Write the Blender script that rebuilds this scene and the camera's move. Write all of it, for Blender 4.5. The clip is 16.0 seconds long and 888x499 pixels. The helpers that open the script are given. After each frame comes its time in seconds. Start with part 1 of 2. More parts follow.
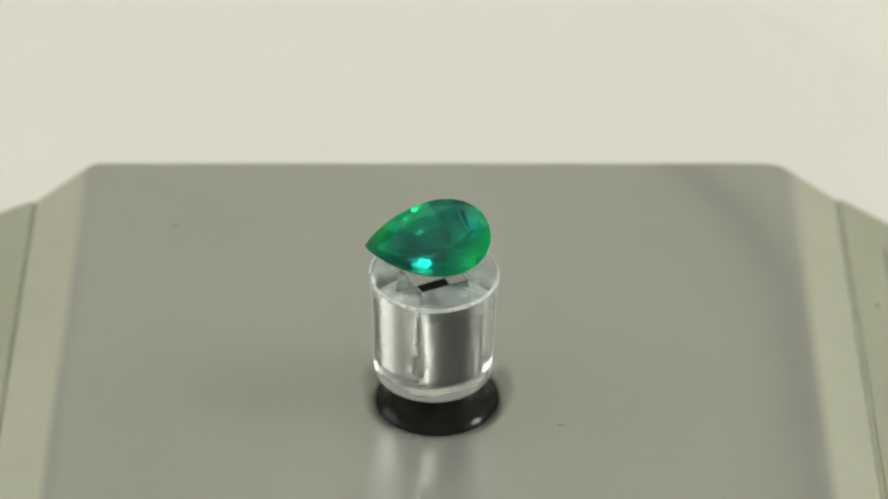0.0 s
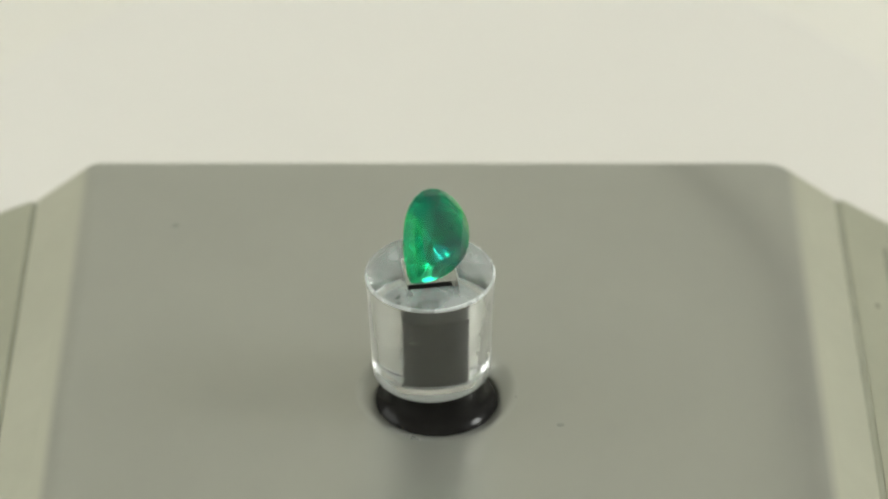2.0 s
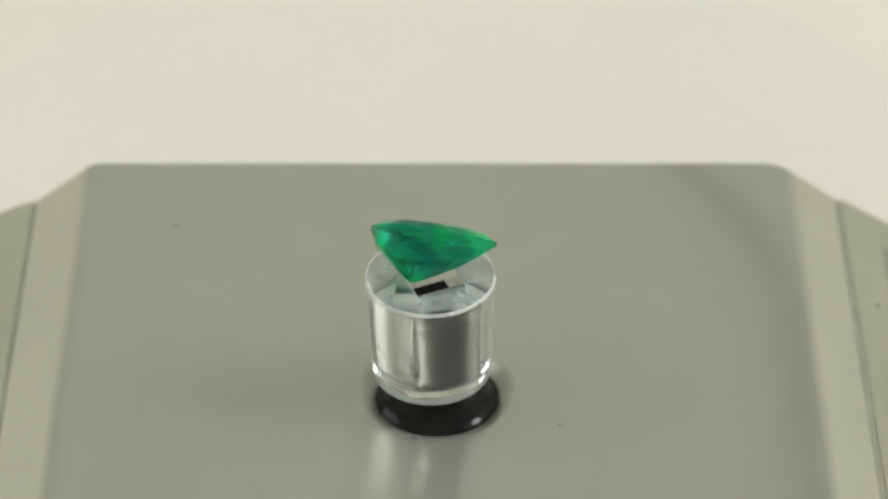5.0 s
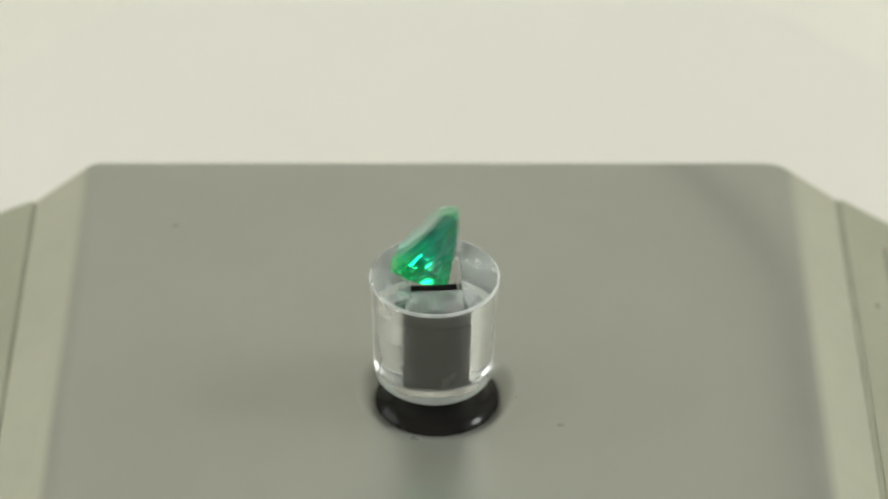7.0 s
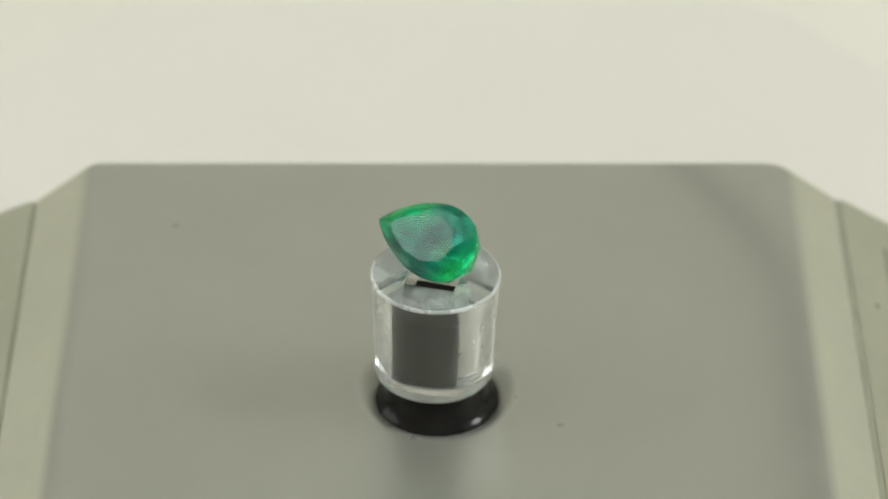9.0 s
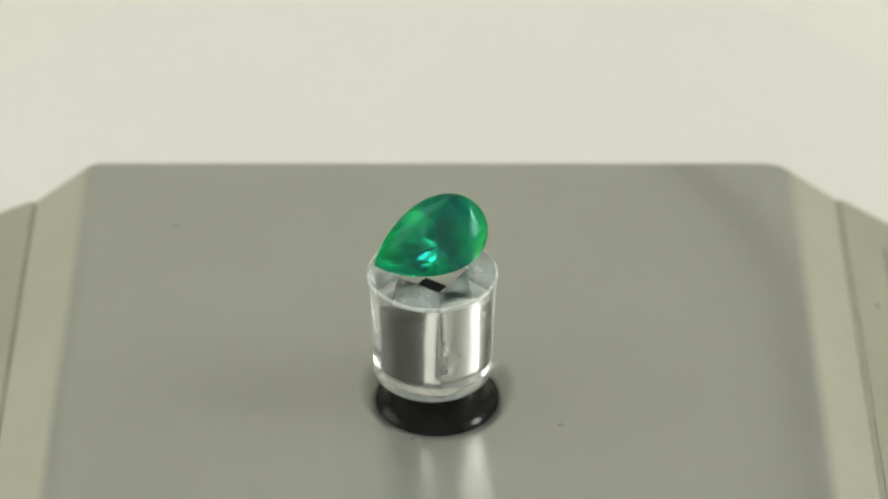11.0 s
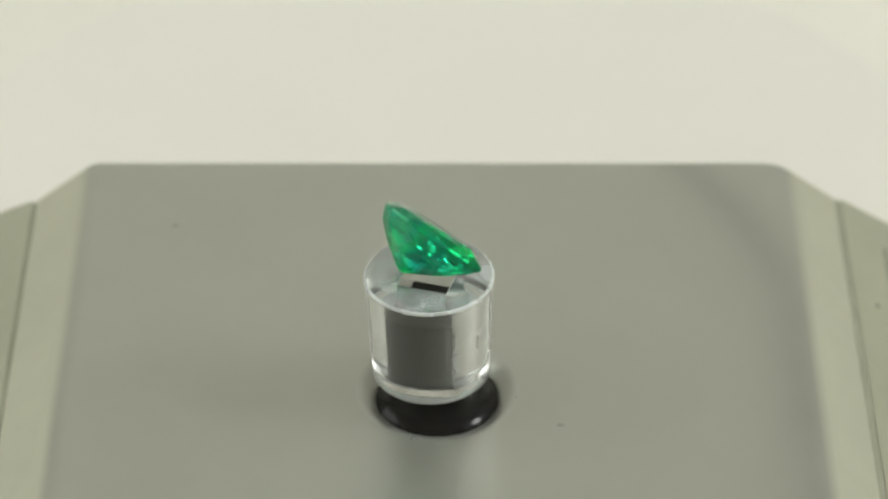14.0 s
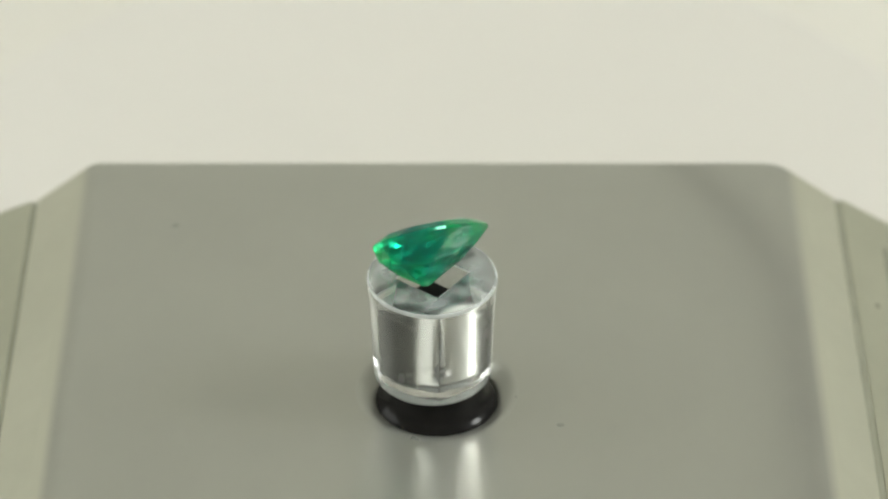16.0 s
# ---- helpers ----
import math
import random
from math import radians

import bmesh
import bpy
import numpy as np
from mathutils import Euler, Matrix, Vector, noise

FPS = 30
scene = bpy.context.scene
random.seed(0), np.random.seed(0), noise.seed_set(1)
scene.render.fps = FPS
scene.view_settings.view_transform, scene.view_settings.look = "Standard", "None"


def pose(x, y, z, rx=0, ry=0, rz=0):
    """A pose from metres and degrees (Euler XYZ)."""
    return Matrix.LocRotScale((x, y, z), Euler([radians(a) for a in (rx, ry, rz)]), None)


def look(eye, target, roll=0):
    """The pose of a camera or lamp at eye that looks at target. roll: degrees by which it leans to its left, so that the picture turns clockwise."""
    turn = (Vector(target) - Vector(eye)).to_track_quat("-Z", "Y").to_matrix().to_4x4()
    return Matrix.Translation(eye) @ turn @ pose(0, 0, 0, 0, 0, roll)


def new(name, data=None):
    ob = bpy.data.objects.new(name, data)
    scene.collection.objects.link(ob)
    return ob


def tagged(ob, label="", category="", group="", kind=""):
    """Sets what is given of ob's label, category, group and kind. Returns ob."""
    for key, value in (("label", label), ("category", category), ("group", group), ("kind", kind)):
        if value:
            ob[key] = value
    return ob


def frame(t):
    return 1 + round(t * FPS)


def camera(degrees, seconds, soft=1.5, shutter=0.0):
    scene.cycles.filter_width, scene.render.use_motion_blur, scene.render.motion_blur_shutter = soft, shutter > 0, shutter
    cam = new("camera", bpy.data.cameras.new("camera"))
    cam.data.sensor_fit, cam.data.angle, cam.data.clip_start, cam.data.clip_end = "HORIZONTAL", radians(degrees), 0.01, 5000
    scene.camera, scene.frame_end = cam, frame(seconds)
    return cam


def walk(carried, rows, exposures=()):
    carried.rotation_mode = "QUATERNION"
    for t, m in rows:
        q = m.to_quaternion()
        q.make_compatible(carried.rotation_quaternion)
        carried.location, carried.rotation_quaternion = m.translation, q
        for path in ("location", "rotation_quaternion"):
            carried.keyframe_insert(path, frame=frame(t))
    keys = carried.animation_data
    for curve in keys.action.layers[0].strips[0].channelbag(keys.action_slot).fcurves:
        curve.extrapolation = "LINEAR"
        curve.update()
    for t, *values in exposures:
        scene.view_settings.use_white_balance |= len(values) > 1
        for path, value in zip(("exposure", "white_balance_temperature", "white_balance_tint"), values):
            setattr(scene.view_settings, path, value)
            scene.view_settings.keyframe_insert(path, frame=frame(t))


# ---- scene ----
MM = 0.001
TILT = 36.68          # degrees by which the camera looks down
REACH = 278.86        # mm from the lens to the turntable's centre plane
SPIN = 35.4           # degrees a second, anticlockwise from above
AXIS = (-0.30, 0.36)  # mm, the upper end of the spindle's axis


def camera_pose():
    a = radians(TILT)
    ahead, up = Vector((0, math.cos(a), -math.sin(a))), Vector((0, math.sin(a), math.cos(a)))
    eye = (ahead * -REACH + up * 11.39 + Vector((0.73, 0, 0))) * MM
    return look(eye, eye + ahead)


cam = camera(14.62, 16.0, soft=2.2)
cam.data.dof.use_dof, cam.data.dof.focus_distance, cam.data.dof.aperture_fstop = True, 0.270, 30.0
walk(cam, [(0.0, camera_pose()), (16.0, camera_pose())], exposures=[(0.0, 0.0), (16.0, 0.0)])

# ---- world and light ----
world = bpy.data.worlds.new("world")
world.use_nodes = True
world.node_tree.nodes["Background"].inputs[0].default_value = (0.9, 0.9, 0.85, 1)
world.node_tree.nodes["Background"].inputs[1].default_value = 0.1
scene.world = world
KEY_GLOW, TOP_GLOW, SOFT_GLOW, WIDE_GLOW = 23.0, 1.54, 3.0, 1.35


# ---- materials ----
class Nodes:
    def __init__(self, name):
        self.material = bpy.data.materials.new(name)
        self.material.use_nodes = True
        self.tree = self.material.node_tree
        self.shader = self.tree.nodes["Principled BSDF"]
        self.output = self.tree.nodes["Material Output"]

    def add(self, kind, **values):
        node = self.tree.nodes.new(kind)
        for key, value in values.items():
            node.inputs[key.replace("_", " ")].default_value = value
        return node

    def link(self, a, b):
        self.tree.links.new(a, b)

    def noise(self, scale, detail=4.0, rough=0.55, stretch=None):
        node = self.add("ShaderNodeTexNoise", Scale=scale, Detail=detail, Roughness=rough)
        where = self.tree.nodes.new("ShaderNodeTexCoord")
        if stretch:
            move = self.tree.nodes.new("ShaderNodeMapping")
            move.inputs["Scale"].default_value = stretch
            self.link(where.outputs["Object"], move.inputs["Vector"])
            self.link(move.outputs["Vector"], node.inputs["Vector"])
        else:
            self.link(where.outputs["Object"], node.inputs["Vector"])
        return node.outputs["Fac"]

    def ramp(self, fac, stops):
        node = self.tree.nodes.new("ShaderNodeValToRGB")
        elements = node.color_ramp.elements
        while len(elements) < len(stops):
            elements.new(0.5)
        for e, (at, c) in zip(elements, stops):
            e.position = at
            e.color = (*c, 1) if len(c) == 3 else c
        self.link(fac, node.inputs["Fac"])
        return node.outputs["Color"]

    def sums(self, kind, a, b=0.0):
        node = self.tree.nodes.new("ShaderNodeMath")
        node.operation = kind
        for slot, value in zip(node.inputs, (a, b)):
            if isinstance(value, (int, float)):
                slot.default_value = value
            else:
                self.link(value, slot)
        return node.outputs[0]

    def axes(self):
        where = self.tree.nodes.new("ShaderNodeTexCoord")
        split = self.tree.nodes.new("ShaderNodeSeparateXYZ")
        self.link(where.outputs["Object"], split.inputs[0])
        return split.outputs

    def bump(self, fac, strength, distance):
        node = self.add("ShaderNodeBump", Strength=strength, Distance=distance)
        self.link(fac, node.inputs["Height"])
        return node.outputs["Normal"]


def grey(v):
    return (v, v, v)


def paint(name, low, high, scale, rough=(0.5, 0.6), metallic=0.0, bump=0.0, depth=0.00005, stretch=None, specular=0.5):
    n = Nodes(name)
    fac = n.noise(scale, stretch=stretch)
    fine = n.noise(scale * 9, 3.0, stretch=stretch)
    n.link(n.ramp(fac, [(0.3, low), (0.7, high)]), n.shader.inputs["Base Color"])
    n.link(n.ramp(fine, [(0.3, grey(rough[0])), (0.7, grey(rough[1]))]), n.shader.inputs["Roughness"])
    n.shader.inputs["Metallic"].default_value = metallic
    n.shader.inputs["Specular IOR Level"].default_value = specular
    if bump:
        n.link(n.bump(fine, bump, depth), n.shader.inputs["Normal"])
    return n.material


def glow(name, colour, strength):
    n = Nodes(name)
    lamp = n.add("ShaderNodeEmission", Color=(*colour, 1), Strength=strength)
    n.link(lamp.outputs["Emission"], n.output.inputs["Surface"])
    return n.material


def clear_acrylic():
    n = Nodes("clear_acrylic")
    s = n.shader.inputs
    s["Base Color"].default_value = (0.985, 0.99, 0.985, 1)
    s["Transmission Weight"].default_value = 1.0
    s["IOR"].default_value = 1.72
    s["Roughness"].default_value = 0.05
    return n.material


def hazed_acrylic():
    """The block's round side: clear, smeared; haze and sheen imitate light focused through it."""
    n = Nodes("hazed_acrylic")
    s = n.shader.inputs
    s["Base Color"].default_value = (0.985, 0.99, 0.985, 1)
    s["Transmission Weight"].default_value = 0.995
    s["IOR"].default_value = 1.72
    s["Roughness"].default_value = 0.04
    s["Sheen Weight"].default_value = 0.7
    s["Sheen Roughness"].default_value = 0.36
    haze = n.add("ShaderNodeBsdfPrincipled", Base_Color=(0.985, 0.99, 0.985, 1), Transmission_Weight=1.0, IOR=1.72, Roughness=0.55)
    mix = n.tree.nodes.new("ShaderNodeMixShader")
    smear = n.noise(420, 4.0, stretch=(1.0, 1.0, 0.6))
    n.link(n.ramp(smear, [(0.38, grey(0.05)), (0.72, grey(0.28))]), mix.inputs[0])
    n.link(n.shader.outputs[0], mix.inputs[1])
    n.link(haze.outputs[0], mix.inputs[2])
    n.link(mix.outputs[0], n.output.inputs["Surface"])
    return n.material


def worn_lit_acrylic():
    """The block's top: fine wear and smears, whitened to imitate light from below."""
    n = Nodes("worn_lit_acrylic")
    s = n.shader.inputs
    s["Base Color"].default_value = (0.92, 0.97, 0.99, 1)
    s["IOR"].default_value = 1.72
    wear = n.noise(330, 5.0)
    n.link(n.ramp(wear, [(0.45, grey(0.985)), (0.64, grey(0.68))]), s["Transmission Weight"])
    n.link(n.ramp(wear, [(0.40, grey(0.012)), (0.68, grey(0.05))]), s["Roughness"])
    n.link(n.bump(n.noise(900, 3.0), 0.05, 0.00003), s["Normal"])
    return n.material


def frosted_acrylic():
    """The block's rounded rims, ground matt."""
    n = Nodes("frosted_acrylic")
    s = n.shader.inputs
    s["Base Color"].default_value = (0.93, 0.98, 1.0, 1)
    s["IOR"].default_value = 1.72
    wear = n.noise(350, 3.0)
    n.link(n.ramp(wear, [(0.35, grey(0.55)), (0.65, grey(0.30))]), s["Transmission Weight"])
    n.link(n.ramp(wear, [(0.35, grey(0.15)), (0.65, grey(0.4))]), s["Roughness"])
    return n.material


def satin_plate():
    """Satin metal; soft shade is painted in as a dark band curving along one edge."""
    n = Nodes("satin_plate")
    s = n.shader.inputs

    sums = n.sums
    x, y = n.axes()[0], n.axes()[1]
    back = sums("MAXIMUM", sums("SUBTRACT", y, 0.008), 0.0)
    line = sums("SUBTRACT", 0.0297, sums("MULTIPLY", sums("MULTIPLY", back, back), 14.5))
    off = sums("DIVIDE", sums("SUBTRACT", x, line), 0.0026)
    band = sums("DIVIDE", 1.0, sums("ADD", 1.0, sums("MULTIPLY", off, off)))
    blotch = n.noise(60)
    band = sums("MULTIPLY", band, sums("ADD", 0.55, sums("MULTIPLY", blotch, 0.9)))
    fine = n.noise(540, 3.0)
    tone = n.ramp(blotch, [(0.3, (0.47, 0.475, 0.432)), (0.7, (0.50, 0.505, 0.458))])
    # the shade itself, mixed into the base colour
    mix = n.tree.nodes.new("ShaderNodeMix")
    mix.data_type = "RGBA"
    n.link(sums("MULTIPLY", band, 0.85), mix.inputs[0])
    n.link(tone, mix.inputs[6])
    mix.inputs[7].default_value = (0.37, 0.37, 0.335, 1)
    # over the bent edges colour, roughness and metal pass into those of the paler flanks
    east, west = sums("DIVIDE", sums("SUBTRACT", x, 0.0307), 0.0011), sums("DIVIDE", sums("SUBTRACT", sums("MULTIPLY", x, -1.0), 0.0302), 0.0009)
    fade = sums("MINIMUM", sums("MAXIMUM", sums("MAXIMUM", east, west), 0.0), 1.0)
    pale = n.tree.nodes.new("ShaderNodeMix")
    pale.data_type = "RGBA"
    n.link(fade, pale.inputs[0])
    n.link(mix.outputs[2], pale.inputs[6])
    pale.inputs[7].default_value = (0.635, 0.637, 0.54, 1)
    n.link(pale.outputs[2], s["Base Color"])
    gloss = sums("ADD", 0.31, sums("MULTIPLY", fine, 0.05))
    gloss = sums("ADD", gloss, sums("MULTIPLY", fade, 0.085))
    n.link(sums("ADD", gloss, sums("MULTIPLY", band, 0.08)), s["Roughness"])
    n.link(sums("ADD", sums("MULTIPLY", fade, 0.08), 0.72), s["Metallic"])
    n.link(n.bump(fine, 0.05, 0.00002), s["Normal"])
    return n.material


def emerald(name, rough, tint, level):
    n = Nodes(name)
    # deeper green keel, brighter ends: the stone's play of light put into colour
    cloud = n.noise(230, 2.5, stretch=(1.0, 0.7, 0.7))
    along = n.sums("ADD", n.axes()[0], 0.0011)
    end = n.sums("MINIMUM", n.sums("MAXIMUM", n.sums("DIVIDE", along, -0.0034), n.sums("DIVIDE", along, 0.0075)), 1.0)
    zone = n.sums("ADD", n.sums("MULTIPLY", cloud, 0.75), n.sums("ADD", n.sums("MULTIPLY", end, 0.15), 0.045))
    colour = n.ramp(zone, [(0.38, (0.002, 0.10, 0.11)), (0.50, (0.004, 0.43, 0.27)), (0.61, (0.006, 0.97, 0.20))])
    s = n.shader.inputs
    n.link(colour, s["Base Color"])
    s["Transmission Weight"].default_value = 0.84
    s["IOR"].default_value = 1.58
    s["Specular IOR Level"].default_value = level
    s["Specular Tint"].default_value = (*tint, 1)
    veil = n.noise(700, 4.0)
    n.link(n.ramp(veil, [(0.35, grey(rough)), (0.65, grey(rough + 0.035))]), s["Roughness"])
    n.link(n.bump(n.noise(900, 3.0), 0.05, 0.00003), s["Normal"])
    return n.material


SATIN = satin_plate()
COLLAR = paint("collar_metal", (0.48, 0.49, 0.45), (0.52, 0.525, 0.48), 40, (0.27, 0.31), 0.6)
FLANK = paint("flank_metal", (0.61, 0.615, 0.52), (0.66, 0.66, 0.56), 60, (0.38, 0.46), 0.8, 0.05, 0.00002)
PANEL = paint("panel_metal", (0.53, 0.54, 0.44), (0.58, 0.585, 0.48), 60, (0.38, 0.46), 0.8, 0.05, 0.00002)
GROOVE = paint("groove_dark", (0.30, 0.30, 0.23), (0.36, 0.36, 0.28), 300, (0.6, 0.8))
RUBBER = paint("black_plastic", (0.013, 0.012, 0.012), (0.019, 0.018, 0.018), 400, (0.10, 0.14), 0.0, 0.01, 0.00002, specular=0.13)
PAD = paint("pad", (0.02, 0.035, 0.035), (0.10, 0.14, 0.14), 420, (0.6, 0.8))
SCUFF = paint("scuff", (0.5, 0.5, 0.5), (0.62, 0.62, 0.6), 900, (0.6, 0.8))
RING = paint("ring", (0.80, 0.84, 0.82), (0.88, 0.91, 0.89), 350, (0.5, 0.7))
CORE = paint("black_core", (0.004, 0.004, 0.004), (0.009, 0.009, 0.009), 120, (0.35, 0.5), specular=0.15)
CLOTH = paint("white_cloth", (0.80, 0.79, 0.74), (0.84, 0.83, 0.78), 12, (0.8, 0.9), 0.0, 0.1, 0.0002, specular=0.2)
PAPER = paint("white_paper", (0.80, 0.77, 0.705), (0.83, 0.80, 0.735), 14, (0.6, 0.75), 0.0, 0.06, 0.0001, specular=0.3)
MAT = paint("mat_paper", (0.795, 0.765, 0.715), (0.815, 0.785, 0.735), 14, (0.6, 0.75), 0.0, 0.06, 0.0001, specular=0.3)
LAMP_SHELL = paint("lamp_shell", (0.5, 0.5, 0.5), (0.6, 0.6, 0.6), 80, (0.4, 0.5))
DUST = paint("dust", (0.35, 0.35, 0.315), (0.39, 0.39, 0.35), 900, (0.8, 0.9))
ACRYLIC, EMERALD, POLISHED = clear_acrylic(), emerald("emerald", 0.035, (0.42, 1.0, 0.80), 0.4), emerald("polished_emerald", 0.003, (0.85, 1.0, 0.95), 0.55)
WORN_LIT, FROST, HAZE = worn_lit_acrylic(), frosted_acrylic(), hazed_acrylic()
KEY_LIGHT = glow("key_light", (0.955, 0.985, 0.935), KEY_GLOW)
SOFT_LIGHT = glow("soft_light", (0.955, 0.985, 0.925), SOFT_GLOW)
WIDE_FILL = glow("wide_fill_light", (0.955, 0.985, 0.925), WIDE_GLOW)
TOP_LIGHT = glow("top_light", (0.955, 0.99, 0.925), TOP_GLOW)


# ---- building ----
def part(name, bm, material, parent=None, label="", smooth=None):
    mesh = bpy.data.meshes.new(name)
    bmesh.ops.recalc_face_normals(bm, faces=bm.faces)
    bm.to_mesh(mesh)
    bm.free()
    mesh.materials.append(material)
    if smooth is not None:
        mesh.polygons.foreach_set("use_smooth", [True] * len(mesh.polygons))
        mesh.set_sharp_from_angle(angle=radians(smooth))
    ob = new(name, mesh)
    ob.parent = parent
    return tagged(ob, label)


def grid_faces(bm, rings, closed=True):
    """Quads between rings of points that have the same count."""
    made = [[bm.verts.new([c * MM for c in p]) for p in ring] for ring in rings]
    for a, b in zip(made, made[1:]):
        n = len(a)
        for i in range(n if closed else n - 1):
            bm.faces.new((a[i], a[(i + 1) % n], b[(i + 1) % n], b[i]))
    return made


def circle(r, z, n=96, cx=0.0, cy=0.0):
    return [(cx + r * math.cos(2 * math.pi * i / n), cy + r * math.sin(2 * math.pi * i / n), z) for i in range(n)]


def square(h, z, n=96, cx=-0.05, cy=0.0, chamfer=0.035):
    """A square ring whose corners are nipped off, counted like circle()."""
    c, side = min(chamfer, h * 0.2), n // 4
    out = []
    for turn in range(4):
        a = math.pi / 2 * turn
        for k in range(side):
            x, y = h, (h - c) * (2 * k / (side - 1) - 1)
            out.append((cx + x * math.cos(a) - y * math.sin(a), cy + x * math.sin(a) + y * math.cos(a), z))
    return out[n // 8:] + out[:n // 8]


def box(bm, x0, x1, y0, y1, z0, z1, bevel=0.0):
    v = [bm.verts.new((x * MM, y * MM, z * MM)) for x in (x0, x1) for y in (y0, y1) for z in (z0, z1)]
    faces = [bm.faces.new([v[i] for i in q]) for q in
             ((0, 1, 3, 2), (4, 6, 7, 5), (0, 4, 5, 1), (2, 3, 7, 6), (0, 2, 6, 4), (1, 5, 7, 3))]
    if bevel:
        edges = list({e for f in faces for e in f.edges})
        bmesh.ops.bevel(bm, geom=edges, offset=bevel * MM, segments=2, affect="EDGES")


def extrude_profile(bm, points, y0, y1, thick):
    """A bent sheet along y: the profile's points are (x, z), its underside lies thick below."""
    top = [(x, z) for x, z in points]
    low = [(x, z - thick) for x, z in reversed(points)]
    loop = top + low
    grid_faces(bm, [[(x, y1, z) for x, z in loop], [(x, y1 - 0.01, z) for x, z in loop], [(x, y0, z) for x, z in loop]])
    bm.faces.new([v for v in bm.verts if abs(v.co.y - y1 * MM) < 1e-7])
    bm.faces.new([v for v in bm.verts if abs(v.co.y - y0 * MM) < 1e-7])


# ---- the tent ----
FLOOR_Z = -32.0


def tent():
    bm = bmesh.new()
    box(bm, -700, 700, -700, 700, FLOOR_Z - 4, FLOOR_Z)
    tagged(part("floor", bm, PAPER), "seamless cream white paper floor of the photo tent", "floor", kind="structure")
    for name, b in (("wall_north", (-704, 704, 700, 704)), ("wall_south", (-704, 704, -704, -700)),
                    ("wall_west", (-704, -700, -700, 700)), ("wall_east", (700, 704, -700, 700))):
        bm = bmesh.new()
        box(bm, *b, FLOOR_Z - 4, 700)
        tagged(part(name, bm, CLOTH), "white diffusing cloth wall of the photo tent", "wall", kind="structure")
    bm = bmesh.new()
    box(bm, -704, 704, -704, 704, 700, 704)
    tagged(part("ceiling", bm, CLOTH), "white diffusing cloth top of the photo tent", "ceiling", kind="structure")


def led_panel(name, m, w, h, glowing, label):
    """A flat lamp that shines along its own -z."""
    ob = tagged(new(name), label, "lamp")
    bm = bmesh.new()
    box(bm, -w / 2 - 4, w / 2 + 4, -h / 2 - 4, h / 2 + 4, 1, 12, 1.5)
    part("case", bm, LAMP_SHELL, ob)
    bm = bmesh.new()
    box(bm, -w / 2, w / 2, -h / 2, h / 2, -0.5, 0.8)
    part("diffuser", bm, glowing, ob, "glowing white diffuser")
    ob.matrix_world = m
    return ob


def lamp_stand(x, y, top):
    """A round foot and a pole behind a lamp."""
    ob = tagged(new("lamp_stand"), "slim white stand that carries a side lamp", "lamp stand", "lamp stands")
    bm = bmesh.new()
    grid_faces(bm, [circle(r, z, 32) for r, z in ((0.1, 0), (60, 0), (62, 2), (60, 5), (8, 7), (0.1, 7))])
    part("foot", bm, LAMP_SHELL, ob, smooth=40)
    bm = bmesh.new()
    grid_faces(bm, [circle(r, z, 24) for r, z in ((0.1, 6), (5, 6), (5, top), (0.1, top))])
    part("pole", bm, LAMP_SHELL, ob, smooth=40)
    ob.location = (x * MM, y * MM, FLOOR_Z * MM)


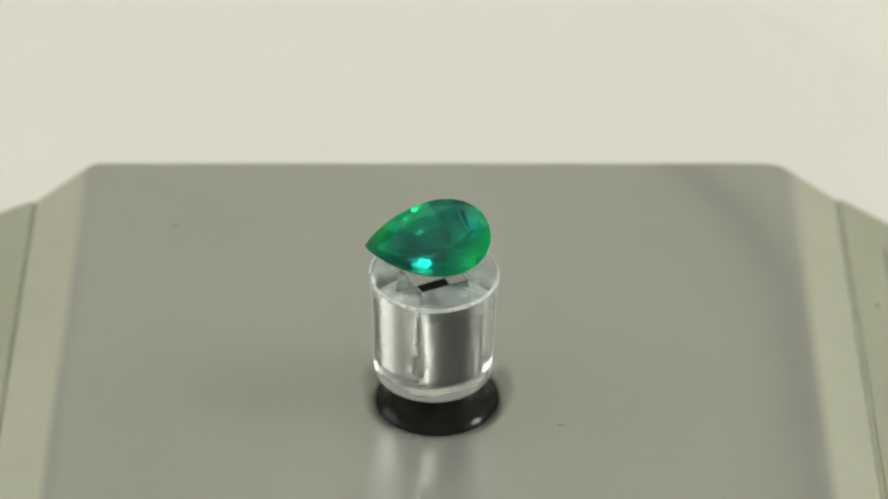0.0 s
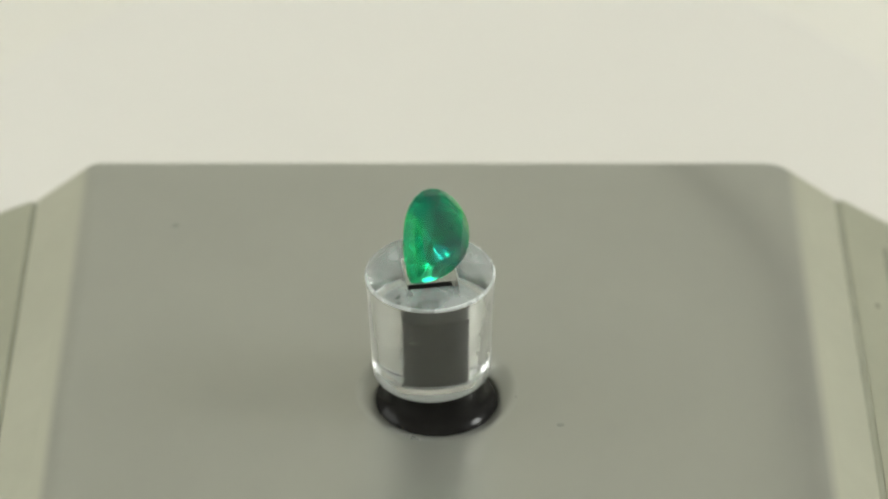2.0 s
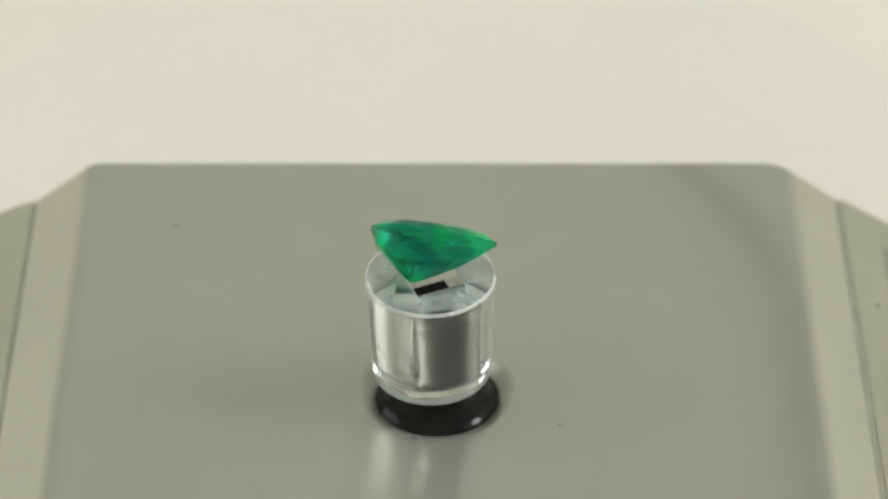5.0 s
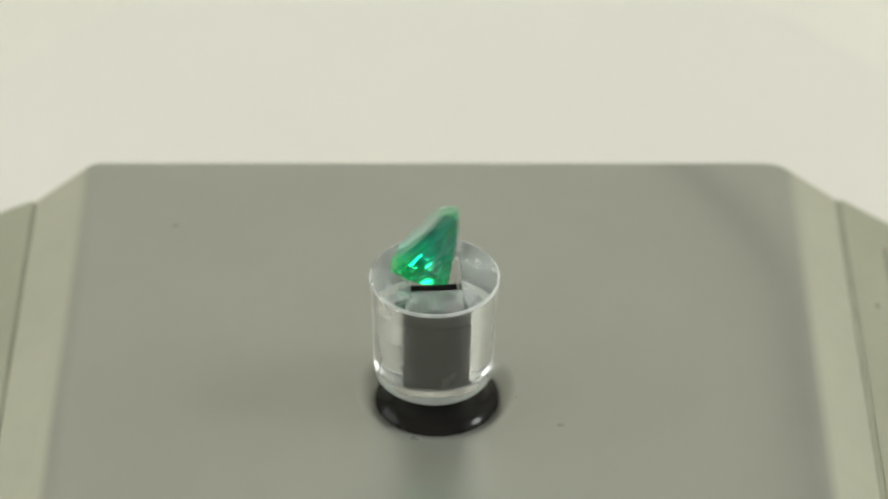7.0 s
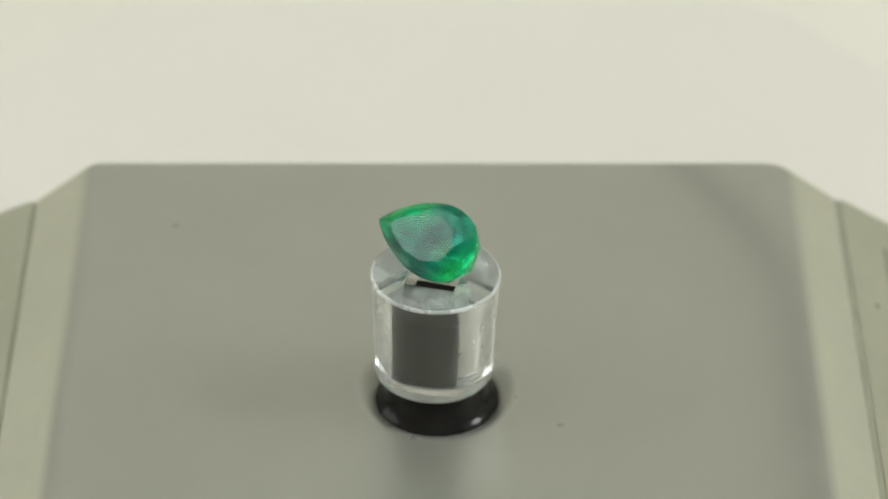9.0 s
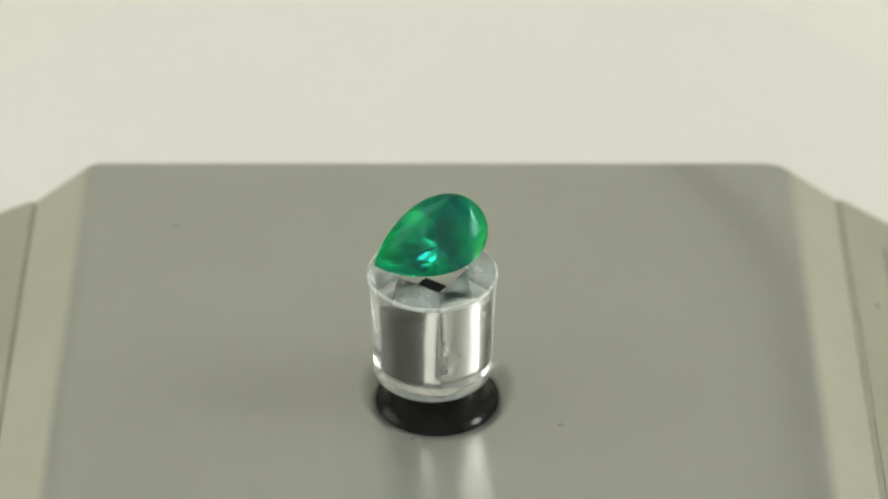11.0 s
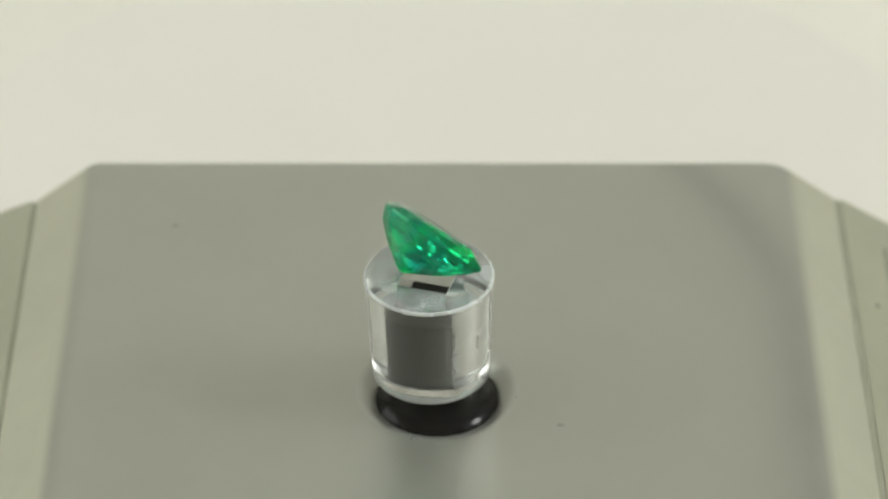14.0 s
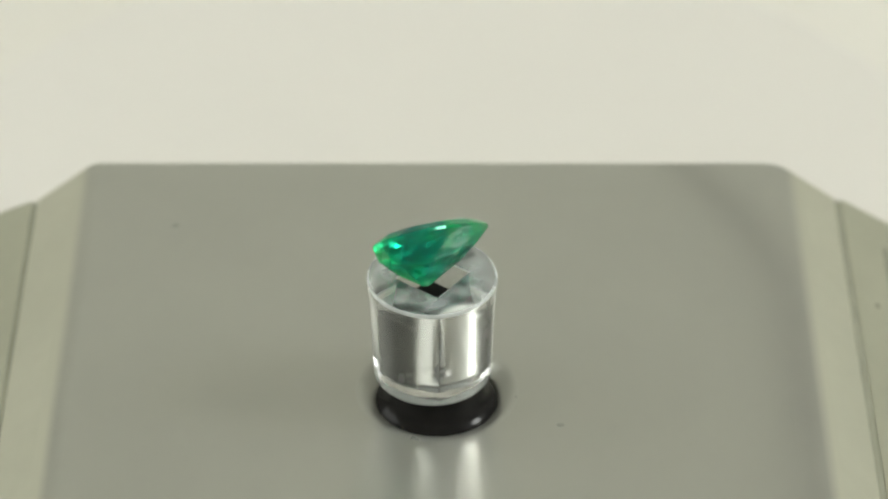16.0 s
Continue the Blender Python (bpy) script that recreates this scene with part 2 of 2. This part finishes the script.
# ---- the turntable ----
def housing():
    ob = tagged(new("turntable_housing"), "grey satin metal turntable housing with folded sides on white paper", "turntable")
    back, front, hole, cx, cy = 31.75, -70.0, 6.3, 0.18, 0.22
    # flat top with a round dished opening
    n = 128
    bm = bmesh.new()
    edge = []
    x0, x1 = -29.3, 28.6
    for i in range(n):
        c, s = math.cos(2 * math.pi * (i + 0.5) / n), math.sin(2 * math.pi * (i + 0.5) / n)
        k = min((x1 - cx) / c if c > 0 else (x0 - cx) / c, (back - cy) / s if s > 0 else (front - cy) / s)
        edge.append((cx + c * k, cy + s * k, 0.0))
    for x in (x0, x1):
        for y in (back, front):
            i = min(range(n), key=lambda j: (edge[j][0] - x) ** 2 + (edge[j][1] - y) ** 2)
            edge[i] = (x, y, 0.0)

    def ring(r, z):
        return [(cx + r * math.cos(2 * math.pi * (i + 0.5) / n), cy + r * math.sin(2 * math.pi * (i + 0.5) / n), z) for i in range(n)]

    grid_faces(bm, [edge, ring(7.4, 0), ring(hole + 0.3, -0.005)])
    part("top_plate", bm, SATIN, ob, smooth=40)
    bm = bmesh.new()
    grid_faces(bm, [ring(hole + 0.3, -0.005), ring(hole + 0.1, -0.02), ring(hole - 0.15, -0.08), ring(hole - 0.4, -0.2), ring(hole - 0.7, -0.38), ring(hole - 1.0, -0.58),
                    ring(hole - 1.25, -0.76), ring(hole - 1.38, -0.9), ring(hole - 1.42, -1.3), ring(hole - 1.42, -4.0)])
    part("collar", bm, COLLAR, ob, "dished satin rim of the opening", smooth=40)
    # folded flanks, bent round at the top
    for side in (-1, 1):
        bend = []
        start, r, turn, fall = (29.3, 2.4, 38.5, 0.45) if side < 0 else (28.6, 4.5, 36.5, 0.62)
        for k in range(9):
            a = radians(turn * k / 8)
            bend.append((side * (start + r * math.sin(a)), -r * (1 - math.cos(a))))
        a = radians(turn)
        bend.append((bend[-1][0] + side * 1.2 * math.cos(a), bend[-1][1] - 1.2 * math.sin(a)))
        bm = bmesh.new()
        extrude_profile(bm, bend, front, back, 0.8)
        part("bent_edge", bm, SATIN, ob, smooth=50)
        bend = [bend[-1]]
        bend.append((side * 35.25, bend[-1][1] - (35.25 - abs(bend[-1][0])) * math.tan(radians(turn))))
        bm = bmesh.new()
        extrude_profile(bm, bend, front, back, 0.8)
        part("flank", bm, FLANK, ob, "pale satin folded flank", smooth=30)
        zc = bend[-1][1]
        gap = 35.75 if side < 0 else 35.9
        bm = bmesh.new()
        extrude_profile(bm, [(side * 35.1, zc - 0.10), (side * 36.0, zc - 0.20)], front, back - 0.1, 0.5)
        part("groove", bm, GROOVE, ob, "dark joint between the panels")
        bm = bmesh.new()
        extrude_profile(bm, [(side * gap, zc - 0.10), (side * 36.0, zc - 0.12), (side * 44.0, zc - 0.12 - 8.0 * fall), (side * 46.0, zc - 7.5), (side * 46.5, FLOOR_Z + 0.5)],
                        front, back, 0.8)
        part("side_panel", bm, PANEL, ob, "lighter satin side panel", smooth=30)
    # a rivet and a slot in the right panel, and the plate's few specks
    zc -= 0.12
    bm = bmesh.new()
    grid_faces(bm, [circle(r, z, 20) for r, z in ((0.02, 0.12), (0.18, 0.10), (0.27, 0.03), (0.3, -0.05), (0.02, -0.05))])
    rivet = part("rivet", bm, GROOVE, ob, "small dark rivet", smooth=40)
    rivet.matrix_local = Matrix.Translation(Vector((37.87, 17.8, zc - 1.87 * fall)) * MM) @ pose(0, 0, 0, 0, 31, 0)
    bm = bmesh.new()
    box(bm, -0.3, 0.3, -5.0, 5.0, -0.05, 0.05, 0.04)
    slot = part("slot", bm, GROOVE, ob, "dark slot")
    slot.matrix_local = Matrix.Translation(Vector((39.55, 22.4, zc - 3.55 * fall + 0.03)) * MM) @ pose(0, 0, 0, 0, 31, 0)
    bm = bmesh.new()
    box(bm, -34, 34, back - 1.6, back - 0.8, FLOOR_Z + 0.8, -4.5)
    part("back_panel", bm, PANEL, ob)
    return ob


def spindle():
    bm = bmesh.new()
    shape = [(0.01, -3.5), (4.4, -3.5), (4.87, -1.6), (4.93, -1.05), (4.92, -0.93), (4.88, -0.79), (4.81, -0.67), (4.70, -0.55), (4.54, -0.43), (4.38, -0.29), (4.24, -0.1),
             (4.13, 0.15), (4.05, 0.5), (4.0, 0.95), (3.95, 1.4), (3.9, 1.9), (0.01, 1.9)]
    grid_faces(bm, [circle(r, z) for r, z in shape])
    ob = part("spindle_cap", bm, RUBBER, smooth=35)
    return tagged(ob, "glossy black rounded spindle cap in the turntable's opening", "spindle")


STAND_Z, STAND_H = 2.1, 9.5


def stand():
    """A clear block, round outside, with a square well from the top; its base at z = 0."""
    h = STAND_H
    outer = [(3.9, 0.0), (4.58, 0.0), (4.64, 0.02), (4.71, 0.10), (4.74, 0.24), (4.757, 0.52), (4.762, 0.68), (4.83, 2.5), (4.91, 5.0), (4.99, 7.0), (5.075, 8.5),
             (5.13, 9.10), (5.14, 9.17), (5.15, 9.25), (5.14, 9.34), (5.105, 9.42), (5.05, 9.47), (4.97, h)]
    well, bottom = 2.02, 0.6
    bm = bmesh.new()
    rings = [circle(0.02, 0.0)] + [circle(r, z) for r, z in outer]
    rings += [square(well + 0.06, h), square(well, h - 0.06), square(well, bottom + 0.06), square(well - 0.08, bottom), square(0.02, bottom)]
    made = grid_faces(bm, rings)
    bm.faces.new(made[0])
    bm.faces.new(made[-1])
    ob = tagged(new("display_stand"), "clear acrylic round display stand with a square well", "display stand")
    body = part("clear_body", bm, ACRYLIC, ob, "clear acrylic block with a worn top whitened as if lit", smooth=35)
    body.data.materials.append(WORN_LIT)
    body.data.materials.append(FROST)
    body.data.materials.append(HAZE)
    for face in body.data.polygons:
        out = math.hypot(face.center.x, face.center.y) / MM
        if out > 4.55 and (face.center.z > 9.28 * MM or 0 < face.center.z < 0.06 * MM) and not (face.normal.z > 0.98):
            face.material_index = 2
        elif out < 3.3 and face.center.z > (h - 0.05) * MM and 0.2 < face.normal.z < 0.95:
            face.material_index = 2
        elif face.center.z > (h - 0.05) * MM and face.normal.z > 0.5:
            face.material_index = 1
        elif out > 4.55 and face.center.z > 0:
            face.material_index = 3
    bm = bmesh.new()
    c = well - 0.05
    box(bm, -0.05 - c, -0.05 + c, -c, c, bottom + 0.04, 7.0, 0.06)
    part("core", bm, CORE, ob, "black square core inside the well")
    for at, z, w, tilt in ((172.5, 8.62, 0.26, 4), (179.5, 8.60, 0.24, -2), (158.0, 6.1, 0.9, 18)):
        bm = bmesh.new()
        box(bm, -0.006, 0.006, -w / 2, w / 2, -0.022, 0.022, 0.005)
        scuff = part("scuff", bm, SCUFF, ob, "fine pale scuff")
        r = (4.955 if z < 7 else 5.085) + 0.004
        scuff.matrix_local = pose(0, 0, 0, 0, 0, at) @ Matrix.Translation(Vector((r, 0, z)) * MM) @ pose(0, 0, 0, tilt, 0, 0)
    # dark specks at the foot of two corners of the well
    for sx, sy, z, tall in ((-1, 1, 0.85, 0.42), (1, 1, 0.95, 0.5)):
        bm = bmesh.new()
        grid_faces(bm, [circle(r, z + k * tall, 10, -0.05 + sx * (well + 0.07), sy * (well + 0.07))
                        for r, k in ((0.005, -0.5), (0.06, -0.35), (0.10, 0.0), (0.06, 0.3), (0.005, 0.5))])
        part("corner_speck", bm, CORE, ob, "small dark speck", smooth=60)
    # made-up dark square and white reflector that tone the block from below
    bm = bmesh.new()
    box(bm, -0.05 - 2.3, -0.05 + 2.3, -2.3, 2.3, -0.16, -0.06, 0.03)
    part("tint_pad", bm, PAD, ob, "dark grey-green square added to darken the view through the block")
    bm = bmesh.new()
    grid_faces(bm, [square(2.35, 0.02), circle(4.12, 0.02), circle(4.17, -0.03), circle(4.12, -0.1), square(2.35, -0.1), square(2.35, 0.02)])
    part("reflector_ring", bm, RING, ob, "white reflector ring added under the block to brighten it", smooth=40)
    return ob


# ---- the stone ----
def pear(length, width, angles, k=0.67):
    top = max(abs(math.sin(a) * abs(math.sin(a / 2)) ** k) for a in np.linspace(0, 2 * math.pi, 400))
    return [(math.cos(a) * length / 2, math.sin(a) * abs(math.sin(a / 2)) ** k / top * width / 2) for a in angles]


def gem():
    """A pear cut: girdle at z = 0, tip on +x."""
    long, wide = 9.95, 6.15
    crown, culet = 0.88, (-1.25, 0.70, -3.75)
    bm = bmesh.new()

    def put(x, y, z):
        bm.verts.new((x * MM, y * MM, z * MM))

    even = [2 * math.pi * i / 28 for i in range(28)]
    for x, y in pear(long, wide, even):
        put(x, y, 0.14)
        put(x * 0.998, y * 0.998, -0.14)
    # crown: a middle row, then the table, cut a few degrees off the girdle's plane
    step = [2 * math.pi * (i + 0.5) / 10 for i in range(10)]
    for x, y in pear(long * 0.84, wide * 0.85, step):
        put(x - 0.05, y, crown * 0.70)
    for x, y in pear(long * 0.65, wide * 0.63, [2 * math.pi * i / 10 for i in range(10)]):
        put(x - 0.05, y, crown + 0.016 * x + 0.049 * y)
    # pavilion: two rows that lean to the keel
    for share, down, count, off in ((0.86, 0.30, 10, 0.5), (0.54, 0.62, 7, 0.0)):
        for x, y in pear(long * share, wide * share, [2 * math.pi * (i + off) / count for i in range(count)]):
            put(x + culet[0] * down, y + culet[1] * down, culet[2] * down)
    put(culet[0] - 0.25, culet[1] - 0.02, culet[2] + 0.02)
    put(culet[0] + 0.25, culet[1], culet[2])
    bmesh.ops.convex_hull(bm, input=bm.verts)
    loose = [v for v in bm.verts if not v.link_faces]
    bmesh.ops.delete(bm, geom=loose, context="VERTS")
    bmesh.ops.dissolve_limit(bm, angle_limit=radians(4.5), verts=bm.verts, edges=bm.edges)
    bmesh.ops.bevel(bm, geom=bm.edges[:], offset=0.02 * MM, segments=1, affect="EDGES")
    bmesh.ops.recalc_face_normals(bm, faces=bm.faces)
    ob = tagged(new("gemstone"), "green pear-cut emerald leaning in the clear stand's well", "gemstone")
    lean = Vector((-0.016, -0.049, 1.0)).normalized()
    shares = {"table": [], "crown": [], "girdle": [], "pavilion": []}
    for face in bm.faces:
        z = face.calc_center_median().z / MM
        if face.normal.dot(lean) > 0.9995:
            shares["table"].append(face)
        elif abs(z) < 0.15:
            shares["girdle"].append(face)
        else:
            shares["crown" if z > 0 else "pavilion"].append(face)
    told = {"table": "flat polished top facet", "crown": "sloping facets round the top facet",
            "girdle": "narrow band round the stone's edge", "pavilion": "deep facets that meet at the keel"}
    for name, faces in shares.items():
        index, points, loops = {}, [], []
        for face in faces:
            for v in face.verts:
                if v not in index:
                    index[v] = len(points)
                    points.append(v.co[:])
            loops.append([index[v] for v in face.verts])
        mesh = bpy.data.meshes.new(name)
        mesh.from_pydata(points, [], loops)
        mesh.materials.append(POLISHED if name == "table" else EMERALD)
        piece = new(name, mesh)
        piece.parent = ob
        tagged(piece, told[name])
    bm.free()
    return ob


def dust():
    bm = bmesh.new()
    spots = [(-22.3, 22.5, 0.26), (10.0, -4.3, 0.26)]
    for x, y, r in spots:
        if math.hypot(x, y) > 8.5:
            k = random.uniform(0.6, 1.5)
            grid_faces(bm, [[(x + q[0] * k, y + q[1], q[2]) for q in circle(rr, z, 8)] for rr, z in ((r, 0.003), (r * 0.8, 0.012), (0.01, 0.014))])
    tagged(part("dust", bm, DUST, smooth=60), "few grey dust specks on the satin plate", "dust", kind="stuff")


def round_mat():
    bm = bmesh.new()
    rings = [circle(r, z, 160, 0.85, 63.2) for r, z in ((0.1, 0.8), (54.7, 0.8), (54.95, 0.88), (55.25, 0.9), (55.5, 0.87), (55.6, 0.7), (55.7, 0.0))]
    grid_faces(bm, [[(x, y, z + FLOOR_Z) for x, y, z in ring] for ring in rings])
    tagged(part("round_mat", bm, MAT, smooth=50), "thin round off-white mat with a fine raised rim on white paper", "mat")


tent()
round_mat()
led_panel("key_lamp", look((560 * MM, -14 * MM, 437 * MM), (0, 0, 0.015)), 155, 155, KEY_LIGHT, "small bright square lamp at the tent's side")
led_panel("soft_lamp", look((-588 * MM, 115 * MM, 387 * MM), (0, 0, 0.015)), 340, 440, SOFT_LIGHT, "large soft square lamp at the tent's side")
lamp_stand(-604, 118, 400)
# added fill, out of view, that brightens the stand's inner faces
led_panel("fill_panel", look((620 * MM, -16 * MM, 478 * MM), (0, 0, 0.015)), 540, 400, WIDE_FILL, "unseen wide fill panel added behind the small bright lamp")
lamp_stand(650, -16, 480)
led_panel("ceiling_lamp", look((0, 60 * MM, 686 * MM), (0, 0.0601, 0)), 640, 460, TOP_LIGHT, "wide white diffused lamp under the tent's top")
lamp_stand(575, -14, 470)
housing()
dust()
SPINDLE, STAND, GEM = spindle(), stand(), gem()


def motions():
    times = [0.25 * i for i in range(65)]
    spin, hold, lean = [], [], []
    for t in times:
        turn = SPIN * t
        spin.append((t, pose(0.11 * MM, 0, 0, 0, 0, turn)))
        # the stand sits a little off the axis and leans by one degree
        a = radians(60)
        seat = Matrix.Translation(Vector((0.12 * math.cos(a), 0.12 * math.sin(a), 0)) * MM) @ Matrix.Rotation(radians(1.0), 4, Vector((-math.sin(a), math.cos(a), 0)))
        hold.append((t, pose(-0.18 * MM, AXIS[1] * MM, STAND_Z * MM, 0, 0, turn) @ seat @ pose(0, 0, 0, 0, 0, 27.0)))
        lean.append((t, pose(AXIS[0] * MM, AXIS[1] * MM, 0, 0, 0, turn) @ pose(-0.23 * MM, -0.22 * MM, 15.06 * MM, -46.3, 7.2, 180.4)))
    walk(SPINDLE, spin)
    walk(STAND, hold)
    walk(GEM, lean)


motions()
